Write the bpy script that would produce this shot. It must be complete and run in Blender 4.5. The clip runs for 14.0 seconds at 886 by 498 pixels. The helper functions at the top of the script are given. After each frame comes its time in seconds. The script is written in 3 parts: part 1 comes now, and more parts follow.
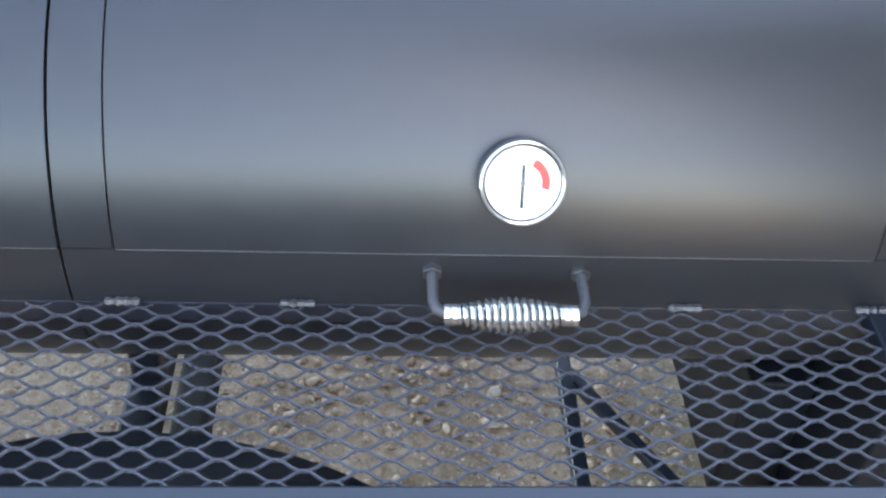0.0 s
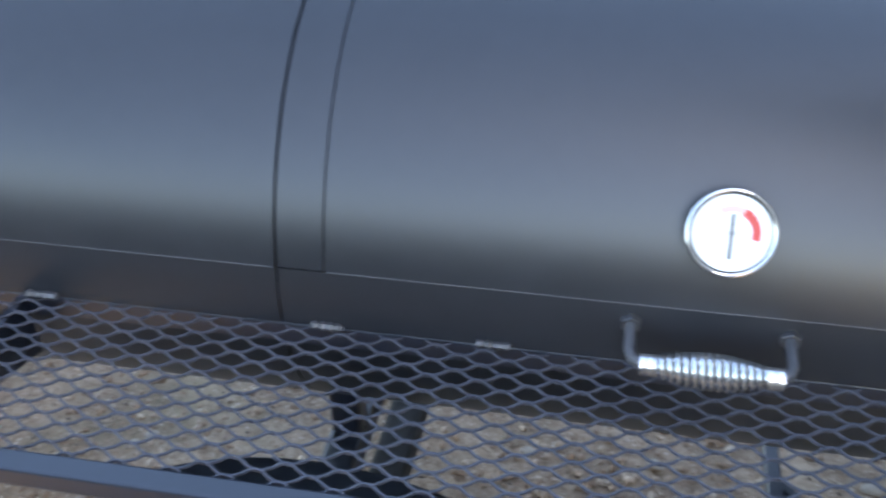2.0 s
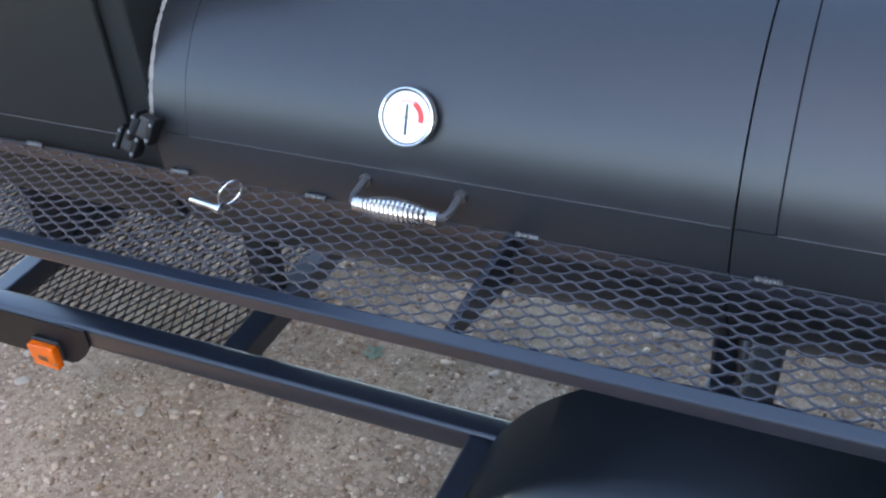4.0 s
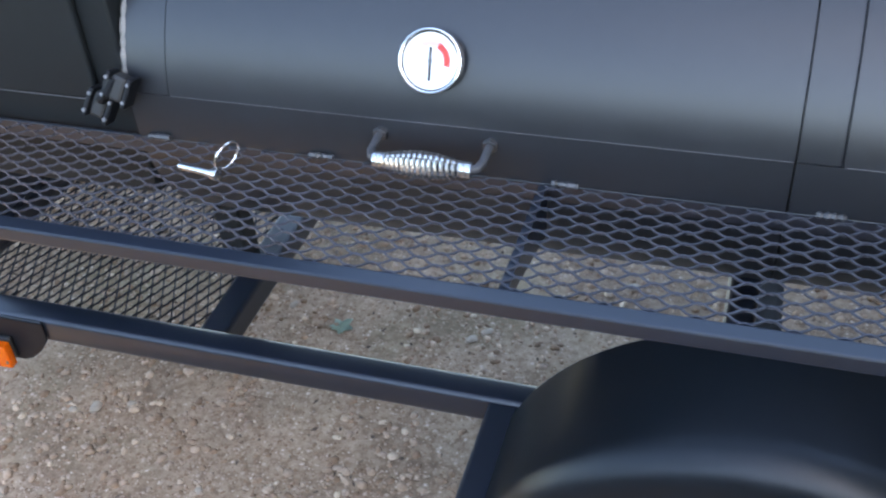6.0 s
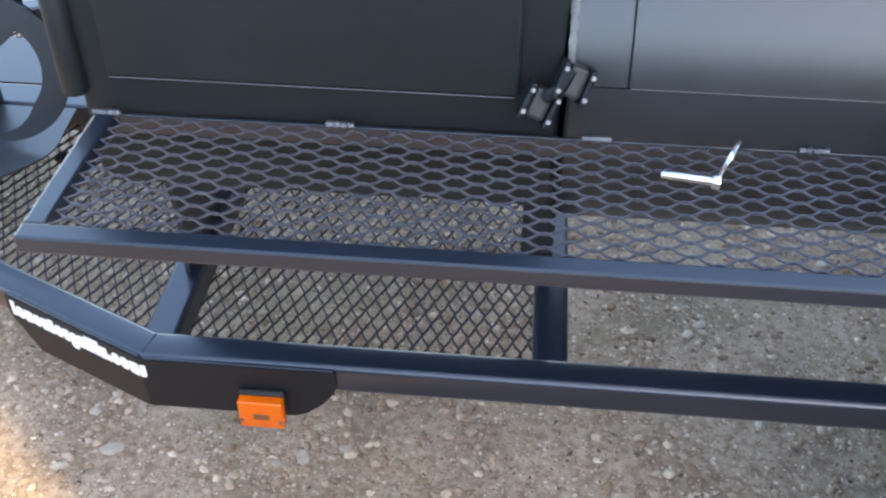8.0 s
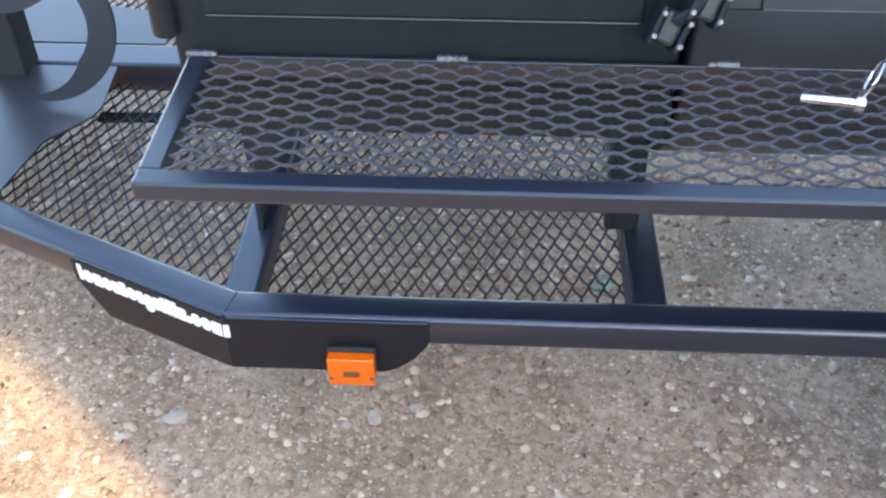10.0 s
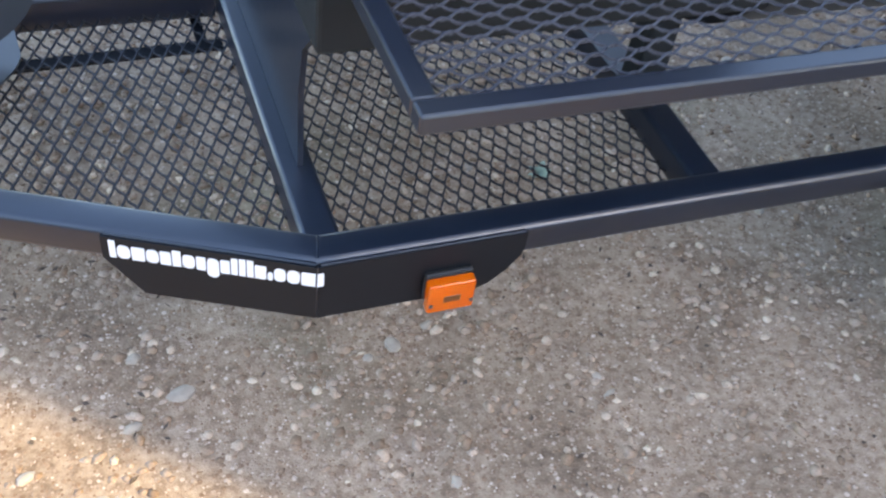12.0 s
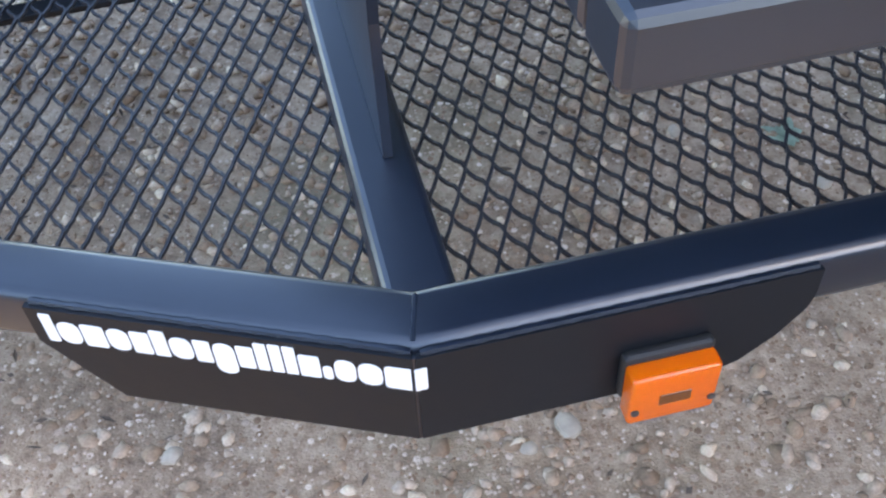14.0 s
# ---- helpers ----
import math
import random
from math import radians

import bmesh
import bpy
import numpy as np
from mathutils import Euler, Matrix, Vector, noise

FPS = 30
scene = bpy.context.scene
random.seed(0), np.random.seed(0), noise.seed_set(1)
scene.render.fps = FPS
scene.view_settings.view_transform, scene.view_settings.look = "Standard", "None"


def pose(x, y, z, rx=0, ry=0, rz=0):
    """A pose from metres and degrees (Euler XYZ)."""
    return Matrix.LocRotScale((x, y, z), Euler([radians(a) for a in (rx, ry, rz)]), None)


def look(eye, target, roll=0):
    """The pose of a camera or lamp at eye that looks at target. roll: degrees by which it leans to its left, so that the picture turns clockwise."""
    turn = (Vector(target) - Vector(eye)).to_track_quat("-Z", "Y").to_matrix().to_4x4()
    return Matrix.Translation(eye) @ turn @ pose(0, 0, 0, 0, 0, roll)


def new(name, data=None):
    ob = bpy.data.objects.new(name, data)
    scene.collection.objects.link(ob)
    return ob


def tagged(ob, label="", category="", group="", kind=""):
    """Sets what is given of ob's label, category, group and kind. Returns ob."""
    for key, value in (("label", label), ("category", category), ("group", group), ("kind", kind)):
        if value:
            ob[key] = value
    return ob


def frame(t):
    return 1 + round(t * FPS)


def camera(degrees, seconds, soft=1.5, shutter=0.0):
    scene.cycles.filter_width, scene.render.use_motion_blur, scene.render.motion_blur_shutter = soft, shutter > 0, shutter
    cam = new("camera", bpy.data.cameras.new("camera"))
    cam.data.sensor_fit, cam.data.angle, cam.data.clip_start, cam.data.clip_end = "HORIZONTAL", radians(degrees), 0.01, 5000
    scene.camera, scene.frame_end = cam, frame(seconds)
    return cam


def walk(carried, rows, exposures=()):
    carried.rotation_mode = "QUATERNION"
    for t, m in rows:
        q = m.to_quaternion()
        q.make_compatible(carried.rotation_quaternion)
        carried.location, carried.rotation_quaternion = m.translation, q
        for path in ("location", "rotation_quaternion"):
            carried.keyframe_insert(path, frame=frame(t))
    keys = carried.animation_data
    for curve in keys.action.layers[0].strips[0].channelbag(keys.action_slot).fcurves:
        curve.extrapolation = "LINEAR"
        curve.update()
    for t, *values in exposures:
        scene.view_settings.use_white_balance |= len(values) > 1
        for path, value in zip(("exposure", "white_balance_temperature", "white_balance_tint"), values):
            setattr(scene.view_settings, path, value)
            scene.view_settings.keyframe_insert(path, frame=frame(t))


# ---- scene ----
cam = camera(47.0, 14.0, soft=2.2, shutter=0.3)
PATH = [
    (0, (0.337, -1.139, 1.558), (0.468, 0.312, 0.217), 4.4),
    (0.5, (0.471, -1.282, 1.587), (0.420, 0.233, 0.312), -0.7),
    (1, (0.498, -1.326, 1.616), (0.401, 0.245, 0.415), -1.4),
    (1.5, (0.470, -1.350, 1.636), (0.394, 0.240, 0.458), 0.9),
    (2, (0.365, -1.201, 1.481), (0.049, 0.394, 0.351), -0.9),
    (2.5, (0.399, -1.406, 1.665), (-0.425, -0.015, 0.522), -7.7),
    (2.7, (0.385, -1.423, 1.684), (-0.540, -0.072, 0.571), -8.2),
    (4.8, (0.093, -1.508, 1.591), (-0.511, -0.053, 0.392), -5.0),
    (5, (0.083, -1.496, 1.592), (-0.504, -0.060, 0.362), -5.5),
    (5.5, (0.044, -1.484, 1.574), (-0.480, -0.020, 0.348), -4.1),
    (6, (-0.031, -1.477, 1.553), (-0.550, -0.001, 0.339), -4.2),
    (6.5, (-0.201, -1.424, 1.504), (-0.738, 0.064, 0.313), -5.5),
    (7, (-0.451, -1.323, 1.479), (-0.929, 0.130, 0.220), -6.8),
    (7.5, (-0.673, -1.335, 1.463), (-1.031, 0.136, 0.186), -4.2),
    (8, (-0.903, -1.425, 1.477), (-1.040, 0.089, 0.208), 0.3),
    (8.2, (-0.919, -1.439, 1.452), (-1.054, 0.096, 0.209), 0.5),
    (10.3, (-1.166, -1.404, 1.414), (-1.214, 0.042, 0.063), -0.8),
    (10.5, (-1.257, -1.350, 1.419), (-1.238, 0.048, 0.017), 0.4),
    (11, (-1.434, -1.289, 1.418), (-1.283, 0.038, -0.043), 2.3),
    (11.5, (-1.647, -1.325, 1.416), (-1.197, -0.049, -0.029), 7.3),
    (12, (-1.678, -1.284, 1.346), (-1.072, -0.027, -0.059), 9.3),
    (12.5, (-1.547, -0.972, 1.071), (-1.122, 0.316, -0.372), 3.8),
    (13, (-1.499, -0.848, 0.962), (-1.229, 0.416, -0.538), -1.5),
    (13.5, (-1.492, -0.833, 0.950), (-1.263, 0.444, -0.546), -3.5),
    (14, (-1.491, -0.822, 0.942), (-1.231, 0.474, -0.533), -3.2),
]
walk(cam, [(t, look(eye, target, roll)) for t, eye, target, roll in PATH], exposures=[(0, 3.28, 7900, 11), (0.7, 3.17, 7600, 11), (1.5, 2.92, 7300, 11), (2.7, 2.74, 7100, 11), (5, 2.56, 7000, 11), (6, 2.68, 7000, 11), (8, 2.84, 7100, 11), (10.3, 3.02, 7000, 11), (12, 2.68, 6900, 11), (12.6, 2.90, 6800, 11), (14, 2.84, 6700, 11)])

# ---- world, sun and large lights ----
world = bpy.data.worlds.new("sky")
scene.world = world
world.use_nodes = True
wn = world.node_tree
sky = wn.nodes.new("ShaderNodeTexSky")
sky.sky_type = "NISHITA"
sky.sun_disc = False
SUN_EL, SUN_DIR = radians(42), Vector((0.77, -0.64, 0)).normalized()
sky.sun_elevation = SUN_EL
sky.sun_rotation = math.atan2(SUN_DIR.x, SUN_DIR.y)
wn.nodes["Background"].inputs["Strength"].default_value = 0.15
wn.links.new(sky.outputs["Color"], wn.nodes["Background"].inputs["Color"])
sun = new("sun", bpy.data.lights.new("sun", "SUN"))
sun.data.energy, sun.data.angle, sun.data.color = 1.05, radians(0.7), (1.0, 0.80, 0.42)
to_sun = Vector((SUN_DIR.x * math.cos(SUN_EL), SUN_DIR.y * math.cos(SUN_EL), math.sin(SUN_EL)))
sun.rotation_mode = "QUATERNION"
sun.rotation_quaternion = to_sun.to_track_quat("Z", "Y")
sun.location = to_sun * 20


# ---- materials ----
def mat(name, base, rough=0.5, metal=0.0, bump=0.0, scale=60.0, var=0.15, coat=0.0, spots=None, rvar=0.1, detail=4.0, bscale=None, spec=0.5):
    """Principled surface with colour variation at two scales, gloss variation and fine relief."""
    m = bpy.data.materials.new(name)
    m.use_nodes = True
    n, l = m.node_tree.nodes, m.node_tree.links
    p = n["Principled BSDF"]
    co = n.new("ShaderNodeNewGeometry")
    fine, wide = n.new("ShaderNodeTexNoise"), n.new("ShaderNodeTexNoise")
    for t, s in ((fine, scale), (wide, scale / 14)):
        l.new(co.outputs["Position"], t.inputs["Vector"])
        t.inputs["Scale"].default_value, t.inputs["Detail"].default_value = s, detail
    add = n.new("ShaderNodeMath")
    add.operation = "ADD"
    l.new(fine.outputs["Fac"], add.inputs[0]), l.new(wide.outputs["Fac"], add.inputs[1])
    ramp = n.new("ShaderNodeMapRange")
    ramp.inputs["From Min"].default_value, ramp.inputs["From Max"].default_value = 0.6, 1.4
    l.new(add.outputs[0], ramp.inputs["Value"])
    mix = n.new("ShaderNodeMix")
    mix.data_type = "RGBA"
    lo, hi = [c * (1 - var) for c in base], [min(1, c * (1 + var)) for c in base]
    mix.inputs["A"].default_value, mix.inputs["B"].default_value = (*lo, 1), (*(spots or hi), 1)
    l.new(ramp.outputs[0], mix.inputs["Factor"])
    l.new(mix.outputs["Result"], p.inputs["Base Color"])
    rr = n.new("ShaderNodeMapRange")
    rr.inputs["To Min"].default_value, rr.inputs["To Max"].default_value = max(0.02, rough - rvar), min(1, rough + rvar)
    rr.inputs["From Min"].default_value, rr.inputs["From Max"].default_value = 0.6, 1.4
    l.new(add.outputs[0], rr.inputs["Value"])
    l.new(rr.outputs[0], p.inputs["Roughness"])
    p.inputs["Metallic"].default_value = metal
    p.inputs["Specular IOR Level"].default_value = spec
    p.inputs["Coat Weight"].default_value = coat
    if bump:
        b = n.new("ShaderNodeBump")
        b.inputs["Strength"].default_value, b.inputs["Distance"].default_value = bump, 0.002
        src = fine
        if bscale:
            src = n.new("ShaderNodeTexNoise")
            l.new(co.outputs["Position"], src.inputs["Vector"])
            src.inputs["Scale"].default_value, src.inputs["Detail"].default_value = bscale, 2
        l.new(src.outputs["Fac"], b.inputs["Height"])
        l.new(b.outputs["Normal"], p.inputs["Normal"])
    return m


PAINT = mat("black_barrel_paint", (0.014, 0.016, 0.020), 0.34, bump=0.010, scale=40, var=0.18, rvar=0.03, bscale=500, spec=0.74)
FENDER = mat("gloss_fender_paint", (0.013, 0.018, 0.025), 0.32, bump=0.004, scale=40, var=0.08, rvar=0.02, bscale=500, spec=0.80)
FLAT = mat("black_flat_paint", (0.0090, 0.0105, 0.0135), 0.50, bump=0.02, scale=50, var=0.2, rvar=0.05, bscale=400, spec=0.24)
CABINET = mat("black_cabinet_paint", (0.0112, 0.0138, 0.0155), 0.50, bump=0.02, scale=50, var=0.2, rvar=0.05, bscale=400, spec=0.30)
TUBE = mat("black_tube_paint", (0.0075, 0.0120, 0.0225), 0.30, bump=0.004, scale=70, var=0.15, rvar=0.02, bscale=300, spec=0.92)
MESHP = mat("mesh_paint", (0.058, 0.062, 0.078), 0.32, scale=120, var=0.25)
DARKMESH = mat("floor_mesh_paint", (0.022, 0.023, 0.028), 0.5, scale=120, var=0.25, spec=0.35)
WELD = mat("weld_bead", (0.10, 0.10, 0.105), 0.38, metal=0.5, bump=0.5, scale=400, var=0.3)
BEAD = mat("pale_weld_bead", (0.19, 0.187, 0.185), 0.42, metal=0.3, bump=0.5, scale=300, var=0.45)
CHROME = mat("bright_steel", (0.80, 0.80, 0.80), 0.16, metal=1.0, scale=200, var=0.06, rvar=0.05)
ZINC = mat("zinc_bolt", (0.16, 0.16, 0.165), 0.40, metal=0.9, scale=300, var=0.25)
BOLT = mat("worn_bolt", (0.17, 0.17, 0.175), 0.45, metal=0.6, scale=300, var=0.25)
ROD = mat("grey_rod", (0.07, 0.07, 0.075), 0.42, scale=150, var=0.2)
WHITE = mat("white_dial", (0.82, 0.82, 0.80), 0.4, scale=60, var=0.02, coat=1.0)
RED = mat("red_scale", (0.62, 0.05, 0.04), 0.4, scale=100, var=0.1)
INK = mat("black_ink", (0.02, 0.02, 0.02), 0.5, scale=100)
DECAL = mat("white_decal", (0.85, 0.85, 0.85), 0.45, scale=200, var=0.04)
RUBBER = mat("tyre_rubber", (0.025, 0.025, 0.025), 0.8, bump=0.2, scale=150, var=0.25)
LEAF = mat("weed_leaf", (0.36, 0.46, 0.36), 0.6, scale=80, var=0.25)
STUCCO = mat("pale_wall", (0.36, 0.345, 0.335), 0.9, bump=0.2, scale=8, var=0.12)
# dull colour for the two unseen walls that block light
BLOCKER = mat("blocker_wall", (0.20, 0.18, 0.155), 0.9, bump=0.2, scale=9, var=0.2)
AMBER = mat("amber_plastic", (0.74, 0.125, 0.0005), 0.22, scale=160, var=0.07, bump=0.06, coat=0.4, spec=0.4)
AMBER.node_tree.nodes["Principled BSDF"].inputs["Subsurface Weight"].default_value = 0.25
AMBER.node_tree.nodes["Principled BSDF"].inputs["Subsurface Radius"].default_value = (0.01, 0.004, 0.001)
AMBERD = mat("amber_dark", (0.16, 0.05, 0.01), 0.4, scale=100)


def gravel_mat():
    m = bpy.data.materials.new("packed_gravel")
    m.use_nodes = True
    n, l = m.node_tree.nodes, m.node_tree.links
    p = n["Principled BSDF"]
    p.inputs["Roughness"].default_value = 0.92
    g = n.new("ShaderNodeNewGeometry")

    def noise_at(s, d=5.0):
        t = n.new("ShaderNodeTexNoise")
        t.inputs["Scale"].default_value, t.inputs["Detail"].default_value = s, d
        l.new(g.outputs["Position"], t.inputs["Vector"])
        return t.outputs["Fac"]

    def ramp(fac, stops):
        r = n.new("ShaderNodeValToRGB")
        while len(r.color_ramp.elements) < len(stops):
            r.color_ramp.elements.new(0.5)
        for e, (pos, c) in zip(r.color_ramp.elements, stops):
            e.position, e.color = pos, (*c, 1)
        l.new(fac, r.inputs["Fac"])
        return r.outputs["Color"]

    def mixed(fac, a, b, mode="MIX"):
        x = n.new("ShaderNodeMix")
        x.data_type, x.blend_type = "RGBA", mode
        if isinstance(fac, float):
            x.inputs["Factor"].default_value = fac
        else:
            l.new(fac, x.inputs["Factor"])
        l.new(a, x.inputs["A"]), l.new(b, x.inputs["B"])
        return x.outputs["Result"]

    dirt = ramp(noise_at(2.4), [(0.30, (0.196, 0.120, 0.068)), (0.43, (0.294, 0.198, 0.126)), (0.56, (0.376, 0.265, 0.184)), (0.70, (0.484, 0.362, 0.266))])
    blot = ramp(noise_at(11, 7), [(0.34, (0.154, 0.090, 0.048)), (0.5, (0.340, 0.236, 0.158)), (0.66, (0.474, 0.352, 0.253))])
    dirt = mixed(0.5, dirt, blot)
    grit = ramp(noise_at(240, 4), [(0.3, (0.124, 0.081, 0.052)), (0.5, (0.335, 0.236, 0.163)), (0.72, (0.618, 0.473, 0.348))])
    col = mixed(0.45, dirt, grit)
    mottle = ramp(noise_at(52, 3), [(0.34, (0.154, 0.102, 0.061)), (0.48, (0.340, 0.248, 0.166)), (0.64, (0.515, 0.405, 0.288))])
    col = mixed(0.5, col, mottle)
    # olive patches of fine growth and darker damp patches
    olive = ramp(noise_at(30, 5), [(0.35, (0.150, 0.135, 0.070)), (0.65, (0.330, 0.300, 0.190))])
    patch = ramp(noise_at(1.7, 4), [(0.53, (0, 0, 0)), (0.68, (0.55, 0.55, 0.55))])
    col = mixed(patch, col, olive)
    damp = ramp(noise_at(4.5, 5), [(0.36, (0.72, 0.70, 0.68)), (0.58, (1.08, 1.08, 1.08))])
    col = mixed(1.0, col, damp, "MULTIPLY")
    cells = []
    for s in (95, 190):
        v = n.new("ShaderNodeTexVoronoi")
        v.inputs["Scale"].default_value = s
        l.new(g.outputs["Position"], v.inputs["Vector"])
        sep = n.new("ShaderNodeSeparateColor")
        l.new(v.outputs["Color"], sep.inputs[0])
        tint = ramp(sep.outputs[0], [(0.0, (0.196, 0.121, 0.073)), (0.3, (0.309, 0.198, 0.121)), (0.5, (0.360, 0.261, 0.184)), (0.8, (0.464, 0.347, 0.257)), (0.97, (0.640, 0.520, 0.410))])
        pick = n.new("ShaderNodeMath")
        pick.operation = "GREATER_THAN"
        pick.inputs[1].default_value = 0.62
        l.new(sep.outputs[1], pick.inputs[0])
        edge = n.new("ShaderNodeMath")
        edge.operation = "LESS_THAN"
        edge.inputs[1].default_value = 0.42
        l.new(v.outputs["Distance"], edge.inputs[0])
        both = n.new("ShaderNodeMath")
        both.operation = "MULTIPLY"
        l.new(pick.outputs[0], both.inputs[0]), l.new(edge.outputs[0], both.inputs[1])
        col = mixed(both.outputs[0], col, tint)
        h = n.new("ShaderNodeMath")
        h.operation = "MULTIPLY_ADD"
        h.inputs[1].default_value, h.inputs[2].default_value = -1.0, 0.6
        l.new(v.outputs["Distance"], h.inputs[0])
        h2 = n.new("ShaderNodeMath")
        h2.operation = "MULTIPLY"
        l.new(h.outputs[0], h2.inputs[0]), l.new(both.outputs[0], h2.inputs[1])
        cells.append(h2.outputs[0])
    # dry grass takes over beyond the yard
    grass = ramp(noise_at(6), [(0.3, (0.127, 0.126, 0.042)), (0.6, (0.254, 0.213, 0.084)), (0.8, (0.360, 0.281, 0.134))])
    xyz = n.new("ShaderNodeSeparateXYZ")
    l.new(g.outputs["Position"], xyz.inputs[0])
    far = n.new("ShaderNodeMapRange")
    far.inputs["From Min"].default_value, far.inputs["From Max"].default_value = 2.4, 3.4
    l.new(xyz.outputs["Y"], far.inputs["Value"])
    l.new(mixed(far.outputs[0], col, grass), p.inputs["Base Color"])
    tot = n.new("ShaderNodeMath")
    l.new(cells[0], tot.inputs[0]), l.new(cells[1], tot.inputs[1])
    tot2 = n.new("ShaderNodeMath")
    l.new(tot.outputs[0], tot2.inputs[0]), l.new(noise_at(320, 3), tot2.inputs[1])
    b = n.new("ShaderNodeBump")
    b.inputs["Strength"].default_value, b.inputs["Distance"].default_value = 0.75, 0.004
    l.new(tot2.outputs[0], b.inputs["Height"])
    l.new(b.outputs["Normal"], p.inputs["Normal"])
    return m


def pebble_mat():
    m = bpy.data.materials.new("pebbles")
    m.use_nodes = True
    n, l = m.node_tree.nodes, m.node_tree.links
    p = n["Principled BSDF"]
    p.inputs["Roughness"].default_value = 0.8
    g = n.new("ShaderNodeNewGeometry")
    r = n.new("ShaderNodeValToRGB")
    stops = [(0.0, (0.216, 0.140, 0.087)), (0.3, (0.319, 0.214, 0.138)), (0.55, (0.381, 0.275, 0.193)), (0.8, (0.453, 0.343, 0.253)), (0.94, (0.560, 0.425, 0.305)), (1.0, (0.640, 0.530, 0.390))]
    while len(r.color_ramp.elements) < len(stops):
        r.color_ramp.elements.new(0.5)
    for e, (pos, c) in zip(r.color_ramp.elements, stops):
        e.position, e.color = pos, (*c, 1)
    l.new(g.outputs["Random Per Island"], r.inputs["Fac"])
    t = n.new("ShaderNodeTexNoise")
    t.inputs["Scale"].default_value, t.inputs["Detail"].default_value = 300, 3
    l.new(g.outputs["Position"], t.inputs["Vector"])
    x = n.new("ShaderNodeMix")
    x.data_type, x.blend_type = "RGBA", "OVERLAY"
    x.inputs["Factor"].default_value = 0.5
    l.new(r.outputs["Color"], x.inputs["A"]), l.new(t.outputs["Fac"], x.inputs["B"])
    l.new(x.outputs["Result"], p.inputs["Base Color"])
    return m


GRAVEL, PEBBLE = gravel_mat(), pebble_mat()


# ---- building helpers ----
def thing(name, label, category, group="", kind="", at=(0, 0, 0)):
    ob = new(name)
    ob.empty_display_size = 0.05
    ob.location = at
    return tagged(ob, label, category, group, kind)


def part(name, bm, material, parent=None, label="", smooth=False, kind=""):
    me = bpy.data.meshes.new(name)
    bmesh.ops.recalc_face_normals(bm, faces=bm.faces)
    bm.to_mesh(me)
    bm.free()
    me.materials.append(material)
    if smooth:
        me.polygons.foreach_set("use_smooth", [True] * len(me.polygons))
        me.set_sharp_from_angle(angle=radians(35))
    ob = new(name, me)
    if parent:
        ob.parent = parent
        at = Vector()
        up = parent
        while up:
            at += up.location
            up = up.parent
        me.transform(Matrix.Translation(-at))
    return tagged(ob, label, kind=kind)


def box(bm, lo, hi, m=None):
    c, s = [(a + b) / 2 for a, b in zip(lo, hi)], [b - a for a, b in zip(lo, hi)]
    t = Matrix.Translation(c) @ Matrix.Diagonal((*s, 1))
    return bmesh.ops.create_cube(bm, size=1, matrix=m @ t if m else t)["verts"]


def bevelled(bm, w=0.003, seg=2, angle=30):
    edges = [e for e in bm.edges if len(e.link_faces) == 2 and e.calc_face_angle(0) > radians(angle)]
    bmesh.ops.bevel(bm, geom=edges, offset=w, segments=seg, affect="EDGES", profile=0.5, clamp_overlap=True)
    return bm


def box_bm(lo, hi, w=0.003, seg=2, m=None):
    bm = bmesh.new()
    box(bm, lo, hi, m)
    return bevelled(bm, w, seg)


def rod(bm, a, b, r, seg=16, r2=None):
    a, b = Vector(a), Vector(b)
    m = Matrix.Translation((a + b) / 2) @ (b - a).to_track_quat("Z", "Y").to_matrix().to_4x4()
    return bmesh.ops.create_cone(bm, cap_ends=True, segments=seg, radius1=r, radius2=r if r2 is None else r2, depth=(b - a).length, matrix=m)["verts"]


def sweep(bm, path, profile, closed=False, ups=None, cap=True):
    """Sweep a closed 2D profile along a path of points."""
    pts, rings = [Vector(p) for p in path], []
    for i, p in enumerate(pts):
        a = pts[i - 1] if (i or closed) else p
        b = pts[(i + 1) % len(pts)] if (i < len(pts) - 1 or closed) else p
        t = (b - a).normalized()
        up = Vector(ups[i]) if ups else Vector((0, 0, 1))
        if abs(t.dot(up)) > 0.99:
            up = Vector((0, 1, 0))
        s = t.cross(up).normalized()
        u = s.cross(t)
        rings.append([bm.verts.new(p + s * x + u * y) for x, y in profile])
    k = len(profile)
    for i in range(len(rings) - (0 if closed else 1)):
        r1, r2 = rings[i], rings[(i + 1) % len(rings)]
        for j in range(k):
            bm.faces.new((r1[j], r1[(j + 1) % k], r2[(j + 1) % k], r2[j]))
    if cap and not closed:
        bm.faces.new(rings[0]), bm.faces.new(rings[-1][::-1])
    return rings


def circle(r, n=10):
    return [(r * math.cos(2 * math.pi * i / n), r * math.sin(2 * math.pi * i / n)) for i in range(n)]


def tube(a, b, w=0.052, h=0.052, r=0.007, ext=0.0):
    """A square tube with rounded corners between two points of its axis."""
    prof, bm = [], bmesh.new()
    for cx, cy, s in ((1, 1, 0), (-1, 1, 90), (-1, -1, 180), (1, -1, 270)):
        for k in range(4):
            an = radians(s + 30 * k)
            prof.append((cx * (w / 2 - r) + r * math.cos(an), cy * (h / 2 - r) + r * math.sin(an)))
    a, b = Vector(a), Vector(b)
    d = (b - a).normalized() * ext
    sweep(bm, [a - d, b + d], prof)
    return bm


